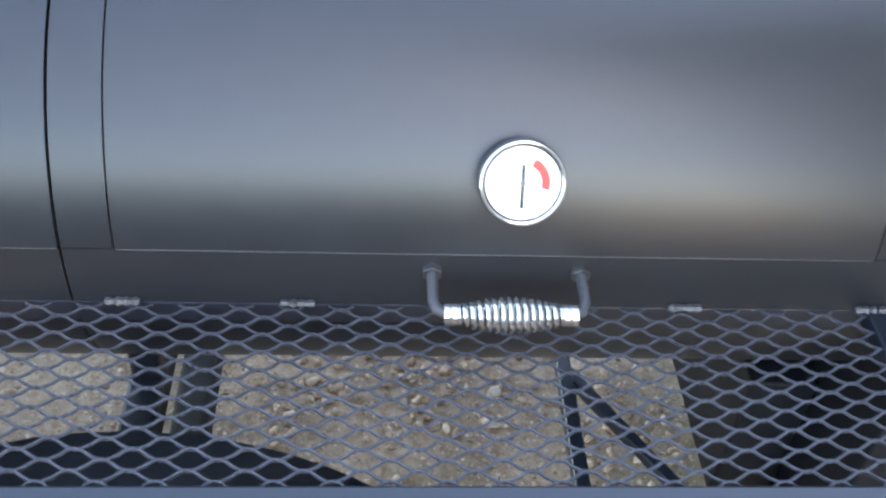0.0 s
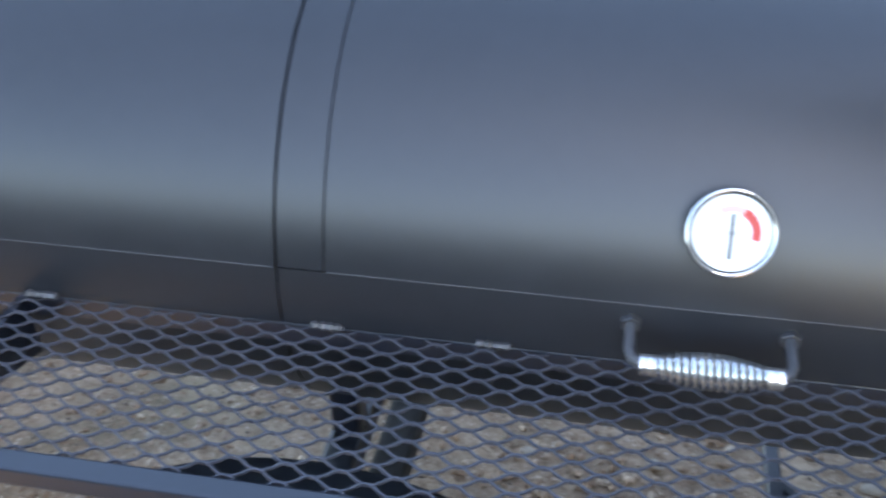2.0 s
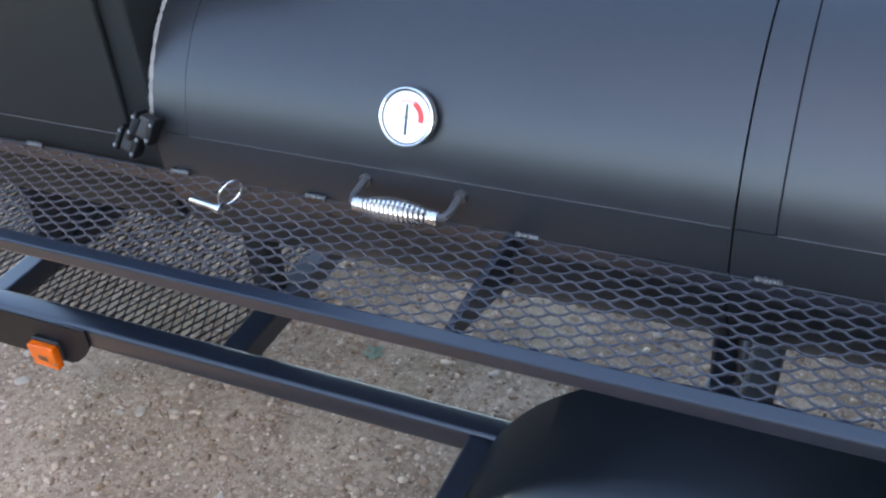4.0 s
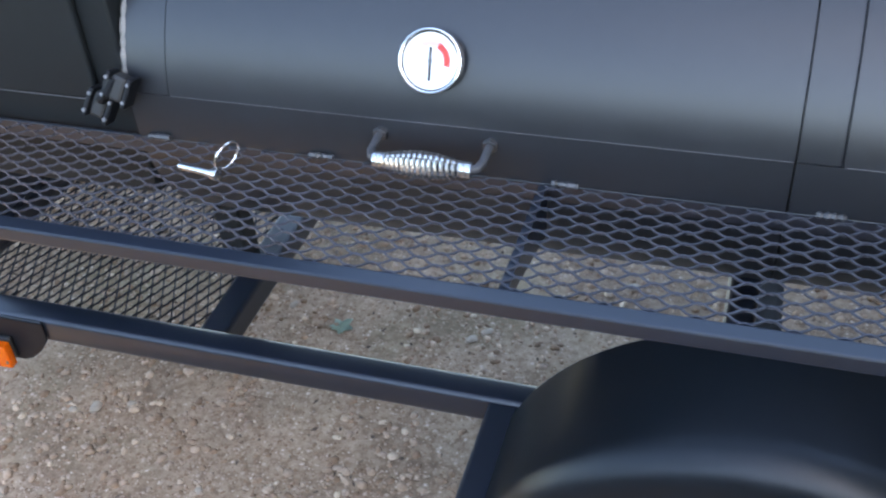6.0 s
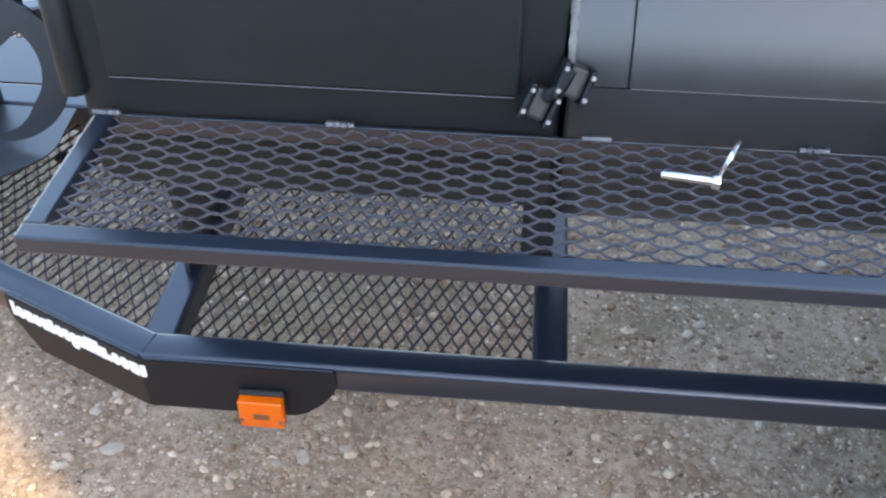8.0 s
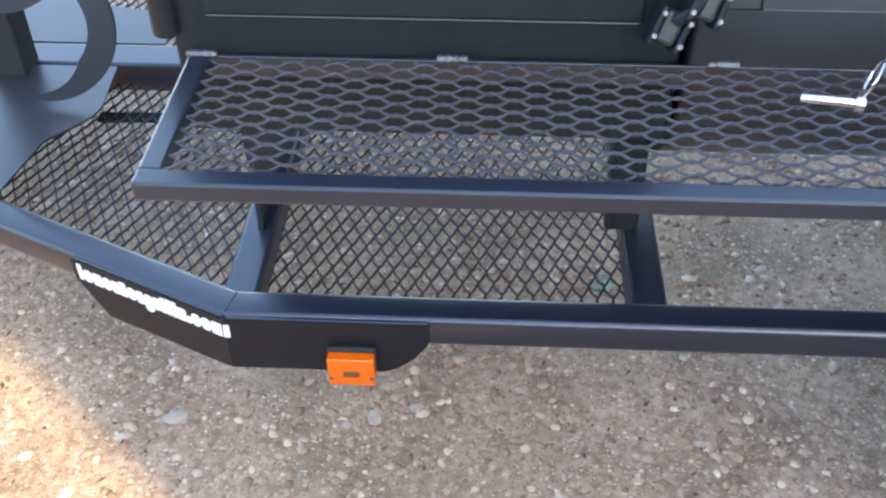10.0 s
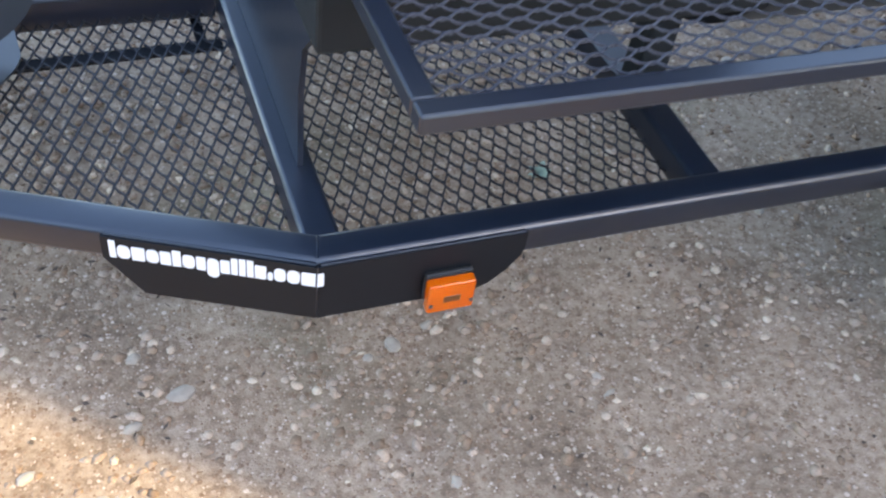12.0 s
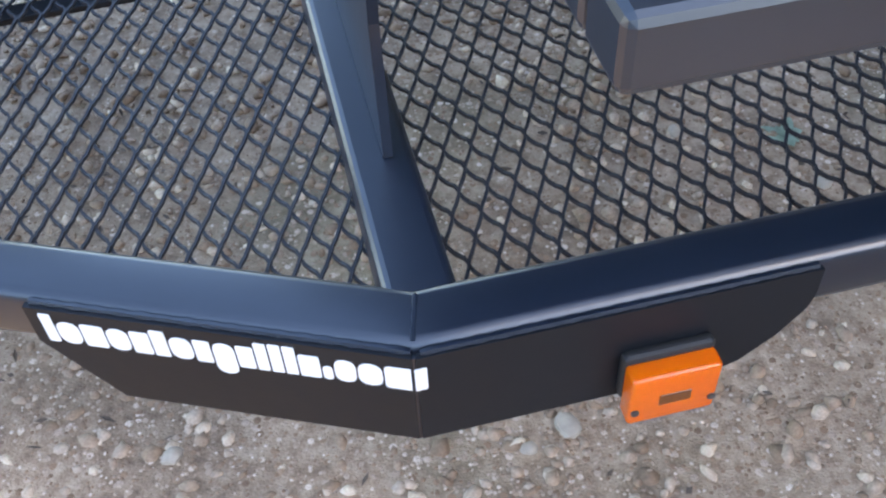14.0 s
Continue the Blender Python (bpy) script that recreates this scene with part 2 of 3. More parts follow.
def prism(bm, outline, a, u, v, n, depth):
    """A plate: outline of (p, q) in the frame a + p*u + q*v, given depth along n."""
    a, u, v, n = Vector(a), Vector(u), Vector(v), Vector(n)
    lo = [bm.verts.new(a + u * p + v * q) for p, q in outline]
    hi = [bm.verts.new(a + u * p + v * q + n * depth) for p, q in outline]
    k = len(outline)
    bm.faces.new(lo[::-1]), bm.faces.new(hi)
    for i in range(k):
        bm.faces.new((lo[i], lo[(i + 1) % k], hi[(i + 1) % k], hi[i]))
    return lo + hi


def weld_line(bm, a, b, r=0.0035, step=0.005, jag=0.4):
    a, b = Vector(a), Vector(b)
    k = max(2, int((b - a).length / step))
    rings = sweep(bm, [a.lerp(b, i / k) for i in range(k + 1)], circle(r, 6))
    for i, ring in enumerate(rings):
        c = sum((v.co for v in ring), Vector()) / len(ring)
        f = 1 + jag * (random.random() - 0.5) + (0.25 if i % 2 else -0.1)
        for v in ring:
            v.co = c + (v.co - c) * f


def expanded(bm, x0, x1, y0, y1, z, lwd, swd, along_x=True, w=0.0032, h=0.0035, inside=None, knot=0.14):
    """Expanded metal: rows of zigzag strands that meet at knots; kept where inside(x, y) holds."""
    u0, u1, v0, v1 = (x0, x1, y0, y1) if along_x else (y0, y1, x0, x1)
    rows, n = int((v1 - v0) / (swd / 2)) + 1, int((u1 - u0) / (lwd / 2)) + 1
    for r in range(0, rows):
        v = v0 + r * swd / 2
        run = []
        for i in range(n * 4 + 1):
            k = i / 4
            ph = (k + r) % 2
            tri = abs(ph - 1)
            tri = min(1, max(0, (tri - knot) / (1 - 2 * knot)))
            tri = tri * tri * (3 - 2 * tri) * 0.35 + tri * 0.65
            p = (u0 + k * lwd / 2, v + tri * (swd / 2))
            x, y = p if along_x else p[::-1]
            zz = z + 0.0012 * (1 if tri > 0.5 else -1)
            ok = x0 <= x <= x1 and y0 <= y <= y1 and (inside is None or inside(x, y))
            if ok:
                run.append((x, y, zz))
            if (not ok or i == n * 4) and len(run) > 1:
                sweep(bm, run, [(w / 2, h / 2), (-w / 2, h / 2), (-w / 2, -h / 2), (w / 2, -h / 2)])
            if not ok:
                run = []


# ---- ground and the unseen walls added to shade and darken the yard ----
gb = bmesh.new()
N = 60
grid = {}
for i in range(N + 1):
    for j in range(N + 1):
        def spread(k):
            q = (k / N - 0.5) * 2
            return math.copysign(abs(q) ** 3 * 900 + abs(q) * 6, q)
        x, y = spread(i) - 0.6, spread(j)
        grid[i, j] = gb.verts.new((x, y, 0.012 * noise.noise((x * 1.3, y * 1.3, 0)) if abs(x) < 8 and abs(y) < 8 else 0))
for i in range(N):
    for j in range(N):
        gb.faces.new((grid[i, j], grid[i + 1, j], grid[i + 1, j + 1], grid[i, j + 1]))
ground = part("ground", gb, GRAVEL, smooth=True)
tagged(ground, "packed grey-brown gravel yard with small stones", "ground", kind="structure")

# unseen wall added to cast the shade edge; its height darkens barrel reflections
wb = bmesh.new()
corner = Vector((-1.42, -0.60, 0)) + SUN_DIR * 4.5
across = Vector((0.64, 0.77, 0)).normalized()
prism(wb, [(0, 0), (14, 0), (14, 10.0), (0, 10.0)], corner, across, (0, 0, 1), SUN_DIR, 0.25)
tagged(part("wall_shade_caster", wb, STUCCO), "unseen plain pale rendered wall added to shade the yard", "wall", kind="structure")

# unseen low wall, added so ground mirrored in the barrel falls dark
wb = bmesh.new()
box(wb, (-7.0, -2.80, -0.05), (1.0, -2.65, 1.15))
tagged(part("wall_front_blocker", bevelled(wb, 0.01), BLOCKER), "unseen plain low wall added to darken the front ground and reflections", "wall", kind="structure")

# unseen wall added to block sky light reaching under the barrel from behind
wb = bmesh.new()
box(wb, (-0.4, 4.2, -0.05), (9.0, 4.4, 3.8))
tagged(part("wall_back_blocker", bevelled(wb, 0.01), BLOCKER), "unseen plain wall added to dim the light under the barrel", "wall", kind="structure")

# ---- measures of the smoker and trailer ----
CY, CZ, R = -0.134, 0.840, 0.283          # chamber axis and radius
X0, X1, XM = -0.850, 0.903, 0.037        # chamber ends and middle joint
SZ = 0.815                               # shelf top
FT = 0.408                               # frame top
SY, SI = -0.431, -0.379                  # side tube outer and inner faces


def on_barrel(x, deg, r=R):
    """A point on the barrel: deg is the angle above its front equator."""
    a = radians(deg)
    return Vector((x, CY - r * math.cos(a), CZ + r * math.sin(a)))


def barrel_shell(bm, x0, x1, d0, d1, r0, r1, steps, xs=1):
    """A curved plate on the barrel from angle d0 to d1, between radii r0 and r1."""
    prof = []
    for k in range(steps + 1):
        d = d0 + (d1 - d0) * k / steps
        prof.append((d, r1))
    outer = [[bm.verts.new(on_barrel(x0 + (x1 - x0) * i / xs, d, r1)) for d, _ in prof] for i in range(xs + 1)]
    inner = [[bm.verts.new(on_barrel(x0 + (x1 - x0) * i / xs, d, r0)) for d, _ in prof] for i in range(xs + 1)]
    for i in range(xs):
        for k in range(steps):
            bm.faces.new((outer[i][k], outer[i + 1][k], outer[i + 1][k + 1], outer[i][k + 1]))
            bm.faces.new((inner[i][k], inner[i][k + 1], inner[i + 1][k + 1], inner[i + 1][k]))
        bm.faces.new((outer[i][0], inner[i][0], inner[i + 1][0], outer[i + 1][0]))
        bm.faces.new((outer[i][-1], outer[i + 1][-1], inner[i + 1][-1], inner[i][-1]))
    for k in range(steps):
        bm.faces.new((outer[0][k], outer[0][k + 1], inner[0][k + 1], inner[0][k]))
        bm.faces.new((outer[-1][k], inner[-1][k], inner[-1][k + 1], outer[-1][k + 1]))


# ---- the smoker barrel ----
smoker = thing("smoker_chamber", "black painted steel barrel smoker chamber with two doors", "smoker", at=(0, CY, FT))
for a, b in ((X0, XM - 0.0012), (XM + 0.0012, X1)):
    bm = bmesh.new()
    barrel_shell(bm, a, b, -270, 90, R - 0.02, R - 0.0045, 96)
    bmesh.ops.remove_doubles(bm, verts=bm.verts, dist=1e-5)
    part("barrel_liner", bm, FLAT, smoker, smooth=True)
doors = []
DOORS = ((-0.785, XM - 0.0012), (0.089, 0.836))
D0, D1 = 8.5, 80.0
# skin round the two door openings, in panels
for x0, x1, d0, d1 in (
    (X0, XM - 0.0012, -90, D0 - 0.25), (XM + 0.0012, X1, -90, D0 - 0.25),
    (X0, DOORS[0][0] - 0.0026, D0, D1),
    (XM + 0.0012, DOORS[1][0] - 0.0026, D0, D1), (DOORS[1][1] + 0.0026, X1, D0, D1),
    (X0, XM - 0.0012, D1 + 0.4, 270), (XM + 0.0012, X1, D1 + 0.4, 270)):
    bm = bmesh.new()
    barrel_shell(bm, x0, x1, d0, d1, R - 0.006, R, max(8, int(abs(d1 - d0) / 2.2)))
    part("barrel_skin", bm, PAINT, smoker, smooth=True)
for sx, x in ((-1, X0), (1, X1)):
    bm = bmesh.new()
    rod(bm, (x - 0.004 * sx, CY, CZ), (x + 0.003 * sx, CY, CZ), R - 0.001, 96)
    part("end_plate", bm, FLAT, smoker)
    bm = bmesh.new()
    ring = [on_barrel(x + 0.002 * sx, 8 + 172 * k / 160, R - 0.002) for k in range(161)]
    rings = sweep(bm, ring, circle(0.0042, 6), ups=[(1, 0, 0)] * 161)
    for k, rg in enumerate(rings):
        c, f = sum((v.co for v in rg), Vector()) / 6, 0.65 + 0.75 * random.random()
        for v in rg:
            v.co = c + (v.co - c) * f
    part("end_weld", bm, BEAD if sx < 0 else FLAT, smoker, "rough weld bead round the barrel end", smooth=True)

for x0, x1 in DOORS:
    bm = bmesh.new()
    barrel_shell(bm, x0, x1, D0 + 0.15, D1, R - 0.005, R + 0.0022, 40)
    edges = [e for e in bm.edges if e.calc_face_angle(0) > radians(50)]
    bmesh.ops.bevel(bm, geom=edges, offset=0.0012, segments=2, affect="EDGES", clamp_overlap=True)
    door = part("door", bm, PAINT, smoker, smooth=True)
    doors.append(door)
    # thin pale rod stands in for the highlight along the lower edge
    bm = bmesh.new()
    sweep(bm, [on_barrel(x0 + 0.002 + (x1 - x0 - 0.004) * k / 20, D0 - 0.05, R + 0.0005) for k in range(21)], circle(0.0011, 6))
    part("lower_edge_line", bm, WELD, door)
    # rail along the top edge of the door, on short stand-offs
    bm = bmesh.new()
    box(bm, (x0 + 0.02, CY + 0.030, CZ + R + 0.004), (x1 - 0.02, CY + 0.045, CZ + R + 0.018))
    part("top_rail", bevelled(bm, 0.002), TUBE, door)
    for fx in (0.04, 0.96):
        bm = bmesh.new()
        px = x0 + (x1 - x0) * fx
        prism(bm, [(-0.02, -0.006), (0.02, -0.006), (0.010, 0.026), (-0.010, 0.026)], (px, CY + 0.024, CZ + R - 0.008), (1, 0, 0), (0, 0, 1), (0, 1, 0), 0.006)
        part("hinge_lug", bm, TUBE, door)
    # two bent posts and a spring grip
    cx = {0: -0.404, 1: 0.467}[len(doors) - 1]
    base_y, base_z, hw = CY - R + 0.002, 0.861, 0.074
    out_y, out_z = base_y - 0.056, 0.856
    for s in (-1, 1):
        bm = bmesh.new()
        pts = [(cx + s * hw, base_y + 0.004, base_z), (cx + s * hw, base_y - 0.022, base_z - 0.001), (cx + s * hw, out_y + 0.016, out_z + 0.002),
               (cx + s * (hw - 0.004), out_y + 0.005, out_z + 0.0005), (cx + s * (hw - 0.012), out_y, out_z), (cx + s * 0.02, out_y, out_z)]
        sweep(bm, pts, circle(0.0055, 10), ups=[(0.1, 0.2, 1)] * len(pts))
        part("handle_post", bm, ROD, door, "dull grey bent steel handle post", smooth=True)
        bm = bmesh.new()
        rod(bm, (cx + s * hw, base_y + 0.004, base_z), (cx + s * hw, base_y - 0.007, base_z - 0.001), 0.0105, 6)
        part("post_nut", bevelled(bm, 0.001), ZINC, door, "zinc nut")
    bm = bmesh.new()
    turns, L = 17, 0.122
    path = []
    for k in range(turns * 14 + 1):
        f = k / (turns * 14)
        rr = 0.0085 + 0.0075 * math.sin(math.pi * min(1, max(0, (f - 0.1) / 0.8))) ** 0.9
        an = 2 * math.pi * turns * f
        path.append((cx - L / 2 + L * f, out_y + rr * math.cos(an), out_z + rr * math.sin(an)))
    sweep(bm, path, circle(0.0027, 6), ups=[(1, 0, 0)] * len(path))
    for s in (-1, 1):
        rod(bm, (cx + s * (L / 2 - 0.012), out_y, out_z), (cx + s * (L / 2 + 0.003), out_y, out_z), 0.0105, 14)
    part("spring_grip", bm, CHROME, door, "bright coiled spring grip", smooth=True)

# legs under the barrel down to the frame
for x, y, w in ((0.012, -0.15, 0.046),):
    part("leg", tube((x, y, FT - 0.05), (x, y, CZ - 0.22), w, w), TUBE, smoker)


# ---- thermometers on the doors ----
def thermometer(x):
    d = 25.0
    a = radians(d)
    n = Vector((0, -math.cos(a), math.sin(a)))
    c = on_barrel(x, d, R)
    face = Matrix.Translation(c) @ n.to_track_quat("Z", "Y").to_matrix().to_4x4()
    g = thing("thermometer", "round white dial thermometer with chrome bezel on the smoker door", "thermometer", "door thermometers", at=tuple(c))

    def add(name, fn, material, label="", smooth=True):
        bm = bmesh.new()
        fn(bm)
        bmesh.ops.transform(bm, matrix=face, verts=bm.verts)
        return part(name, bm, material, g, label, smooth)

    def lathe(bm, prof, seg=64):
        rings = []
        for r, z in prof:
            rings.append([bm.verts.new((r * math.cos(2 * math.pi * i / seg), r * math.sin(2 * math.pi * i / seg), z)) for i in range(seg)])
        for p, q in zip(rings, rings[1:]):
            for i in range(seg):
                bm.faces.new((p[i], p[(i + 1) % seg], q[(i + 1) % seg], q[i]))
        if prof[0][0] > 0.001:
            bm.faces.new(rings[0])

    add("stem", lambda b: rod(b, (0, 0, -0.004), (0, 0, 0.014), 0.012, 6), ZINC, smooth=False)
    add("bezel", lambda b: lathe(b, [(0.030, 0.012), (0.0395, 0.012), (0.0412, 0.014), (0.0412, 0.0225), (0.0402, 0.0245), (0.0386, 0.0250), (0.0370, 0.0244), (0.0362, 0.0216)]), CHROME, "chrome bezel ring")
    add("dial", lambda b: rod(b, (0, 0, 0.012), (0, 0, 0.0216), 0.0352, 48), WHITE, "white dial face", False)
    # dark ring set in the groove between bezel and dial
    add("inner_ring", lambda b: lathe(b, [(0.0352, 0.0200), (0.0352, 0.0221), (0.0365, 0.0224), (0.0366, 0.0200)]), INK, "dark ring between bezel and dial")

    def arc(b, a0, a1, r0, r1, z0, z1, k=20):
        out = []
        for i in range(k + 1):
            t = radians(a0 + (a1 - a0) * i / k)
            out.append((t, r0, r1))
        lo = [b.verts.new((math.cos(t) * p, math.sin(t) * p, z1)) for t, p, q in out]
        hi = [b.verts.new((math.cos(t) * q, math.sin(t) * q, z1)) for t, p, q in out]
        for i in range(k):
            b.faces.new((lo[i], lo[i + 1], hi[i + 1], hi[i]))

    add("red_arc", lambda b: arc(b, -14, 64, 0.0178, 0.0258, 0, 0.0219), RED, "red hot range", False)
    add("pale_arc", lambda b: arc(b, 64, 122, 0.0190, 0.0250, 0, 0.0219), mats_pale, "pale red scale arc", False)
    add("needle", lambda b: box(b, (-0.0015, -0.024, 0.0222), (0.0015, 0.0175, 0.0228)), INK, "black needle", False)
    add("hub", lambda b: rod(b, (0, 0, 0.0220), (0, 0, 0.0236), 0.0028, 14), ZINC)
    return g


mats_pale = mat("pale_red", (0.75, 0.45, 0.42), 0.4, scale=100, var=0.05)
for x in (0.472, -0.405):
    thermometer(x)

# ---- the shelf of expanded metal in front of the doors ----
SX0, SX1, SF, SB = -1.417, 0.875, -0.659, -0.416
shelf = thing("shelf", "black expanded steel shelf along the front of the smoker", "shelf", at=(-0.28, -0.53, SZ))
BW, BH = 0.025, 0.022
part("front_bar", box_bm((SX0, SF, SZ - BH), (SX1, SF + BW, SZ), 0.003), TUBE, shelf)
part("left_bar", box_bm((SX0, SF + BW, SZ - BH), (SX0 + BW, SB + 0.004, SZ - 0.0005), 0.003), TUBE, shelf)
part("right_bar", box_bm((SX1 - BW, SF + BW, SZ - BH), (SX1, SB + 0.004, SZ - 0.0005), 0.003), TUBE, shelf)
bm = bmesh.new()
prism(bm, [(SF + BW, -0.009), (SB, -0.009), (SB, -0.085), (SF + BW, -0.026)], (-0.268, 0, SZ), (0, 1, 0), (0, 0, 1), (1, 0, 0), 0.011)
part("support_bar", bevelled(bm, 0.001, 1), TUBE, shelf)
part("back_angle", box_bm((SX0, SB, SZ - 0.030), (SX1, SB + 0.005, SZ - 0.004), 0.001), TUBE, shelf)
bm = bmesh.new()
expanded(bm, SX0 + 0.02, SX1 - 0.02, SF + 0.02, SB + 0.002, SZ - 0.006, 0.050, 0.0228, True, w=0.0020, h=0.0026, knot=0.05)
part("expanded_mesh", bm, MESHP, shelf, "grey expanded diamond mesh", kind="stuff")
for kx in (0.087, 0.260, 0.656, 0.854, -0.233, -0.567, -0.815, -1.117, -1.401):
    bm = bmesh.new()
    weld_line(bm, (kx - 0.017, SB - 0.004, SZ + 0.001), (kx + 0.017, SB - 0.004, SZ + 0.001), 0.0040, 0.004)
    part("weld_tab", bm, WELD, shelf, "bright weld tab", smooth=True)

# ---- the firebox cabinet at the tongue end ----
fire = thing("firebox_cabinet", "black steel cabinet with a flat hinged door beside the barrel", "firebox", at=(-1.15, 0.1, 0.62))
FX0, FX1, FY = -1.438, -0.859, -0.398
part("body", box_bm((FX0, FY, 0.695), (FX1, 0.30, 1.45), 0.006), CABINET, fire)
part("door_panel", box_bm((-1.396, FY - 0.012, 0.859), (-0.908, FY, 1.40), 0.004), CABINET, fire, "flat black door panel with a bright lower edge")
bm = bmesh.new()
weld_line(bm, (-1.392, FY - 0.0125, 0.8595), (-0.913, FY - 0.0125, 0.8595), 0.0007, 0.01, 0.2)
part("lower_edge_line", bm, ROD, fire)
for z0, z1 in ((0.832, 0.965), (0.969, 1.10)):
    bm = bmesh.new()
    rod(bm, (FX0 - 0.004, FY - 0.004, z0), (FX0 - 0.004, FY - 0.004, z1), 0.016, 20)
    part("hinge_barrel", bevelled(bm, 0.002), CABINET, fire, smooth=True)
bm = bmesh.new()
prism(bm, [(-0.25, 0.0), (0.50, 0.0), (0.50, 0.278), (-0.335, 0.278), (-0.262, 0.20), (-0.246, 0.12)], (-1.419, 0.0, FT), (0, 1, 0), (0, 0, 1), (1, 0, 0), 0.008)
part("gusset", bevelled(bm, 0.001), TUBE, fire, "tapered steel gusset plate")

part("leg", tube((-0.868, -0.20, FT), (-0.868, -0.20, 0.700), 0.05, 0.05), CABINET, fire)

# ---- the lower box past the other end of the barrel ----
rbox = thing("side_box", "black steel box with a ledge and mesh basket", "firebox", at=(1.3, 0.1, 0.3))
part("body", box_bm((0.923, -0.440, 0.30), (1.70, 0.30, 0.878), 0.004), FLAT, rbox)
part("foot", box_bm((0.830, -0.30, 0.30), (0.921, 0.30, 0.552), 0.004), FLAT, rbox)
part("ledge", box_bm((0.918, -0.462, 0.868), (1.70, -0.40, 0.886), 0.003), TUBE, rbox)
part("upper_body", box_bm((0.978, -0.20, 0.886), (1.70, 0.32, 1.22), 0.006), FLAT, rbox)
bm = bmesh.new()
expanded(bm, 0.918, 1.60, 0.0, 0.24, 0.0, 0.050, 0.0228, True)
bmesh.ops.transform(bm, matrix=Matrix.Translation((0, -0.34, 0.886)) @ Matrix.Rotation(radians(90), 4, "X"), verts=bm.verts)
part("mesh_basket", bm, MESHP, rbox, kind="stuff")


# ---- latches of black links and dull bolts ----
def latch(x, z, flip, k=1.0):
    """Two dark barrels between cheek plates, stepped up from the cabinet to the barrel, joined by a short lever."""
    g = thing("latch", "black linked latch with dull grey bolts at the barrel end", "latch", "barrel end latches", at=(x, CY - R, z))

    def at(dx, dy, dz):
        return Vector((x + flip * dx * k, -0.420 + dy * k, z + dz * k))

    for cx0, cz0, turn in ((-0.021, -0.017, 24), (0.019, 0.015, 20)):
        m = Matrix.Translation(at(cx0, -0.012, cz0)) @ Matrix.Scale(k, 4) @ Matrix.Rotation(radians(flip * turn), 4, "Y") @ Matrix.Rotation(radians(-20), 4, "X")
        part("link", box_bm((-0.012, -0.015, -0.020), (0.012, 0.013, 0.020), 0.005, m=m), INK, g)
        for sx in (-0.017, 0.017):
            part("cheek_plate", box_bm((sx - 0.004, -0.018, -0.026), (sx + 0.004, 0.016, 0.022), 0.003, m=m), FLAT, g)
            for pz in (-0.015, 0.013):
                bm = bmesh.new()
                c, out = m @ Vector((sx, -0.018, pz)), (m.to_3x3() @ Vector((0, -1, 0.15))).normalized()
                rod(bm, c - out * 0.002, c + out * 0.0035, 0.0036 * k, 6)
                part("bolt", bevelled(bm, 0.0006, 1), BOLT, g, "dull grey bolt")
    bm = bmesh.new()
    sweep(bm, [at(-0.014, -0.022, -0.004), at(0.004, -0.026, 0.012), at(0.014, -0.018, 0.034)], circle(0.0085 * k, 10))
    part("lever", bm, FLAT, g, smooth=True)
    return g


latch(-0.866, 0.884, 1, 0.92)
latch(0.895, 0.896, -1, 0.62)

# ---- the hitch pin left on the shelf ----
pin = thing("hitch_pin", "steel quick release pin with a wire ring on the shelf", "pin", at=(-0.69, -0.487, SZ))
bm = bmesh.new()
rod(bm, (-0.746, -0.487, SZ + 0.004), (-0.690, -0.497, SZ + 0.005), 0.0052, 14)
part("shank", bevelled(bm, 0.001), CHROME, pin, smooth=True)
bm = bmesh.new()
rod(bm, (-0.692, -0.4965, SZ + 0.005), (-0.682, -0.4985, SZ + 0.005), 0.0085, 14)
part("head", bevelled(bm, 0.0015), CHROME, pin, smooth=True)
bm = bmesh.new()
rc, ru, rv = Vector((-0.674, -0.481, SZ + 0.026)), Vector((0.30, 0.75, 0.05)).normalized(), Vector((0.25, -0.14, 0.95)).normalized()
sweep(bm, [rc + ru * 0.021 * math.cos(2 * math.pi * k / 36) + rv * 0.021 * math.sin(2 * math.pi * k / 36) for k in range(36)], circle(0.0017, 8), closed=True, ups=[ru.cross(rv)] * 36)
part("ring", bm, CHROME, pin, smooth=True)

# ---- the trailer ----
trailer = thing("trailer", "black painted square tube trailer frame with mesh floor", "trailer", at=(-0.6, 0.25, 0.3))
TC = FT - 0.026
YC = (SY + SI) / 2
YF = 0.94
TX, TY = -1.436, SY
part("side_tube", tube((-1.43, YF, TC), (2.2, YF, TC)), TUBE, trailer)
for x in (-1.420, -0.840, 0.012, 1.9):
    part("cross_tube", tube((x, YC + 0.014, TC - 0.0015), (x, YF - 0.026, TC - 0.0006)), TUBE, trailer)
part("brace_bar", tube((0.622, SI + 0.002, FT - 0.014), (0.622, YF - 0.028, FT - 0.014), 0.022, 0.022, 0.003), TUBE, trailer)
part("brace_bar", tube((0.628, -0.150, FT - 0.014), (0.768, SI + 0.002, FT - 0.014), 0.018, 0.018, 0.003), TUBE, trailer)
tdir = Vector((-0.5318, 0.2430, 0)).normalized()
tin = Vector((0.41, 0.91, 0)).normalized()


def square(w=0.052, h=0.052, r=0.010):
    prof = []
    for px, py, s in ((1, 1, 0), (-1, 1, 90), (-1, -1, 180), (1, -1, 270)):
        prof += [(px * (w / 2 - r) + r * math.cos(radians(s + 30 * k)), py * (h / 2 - r) + r * math.sin(radians(s + 30 * k))) for k in range(4)]
    return prof


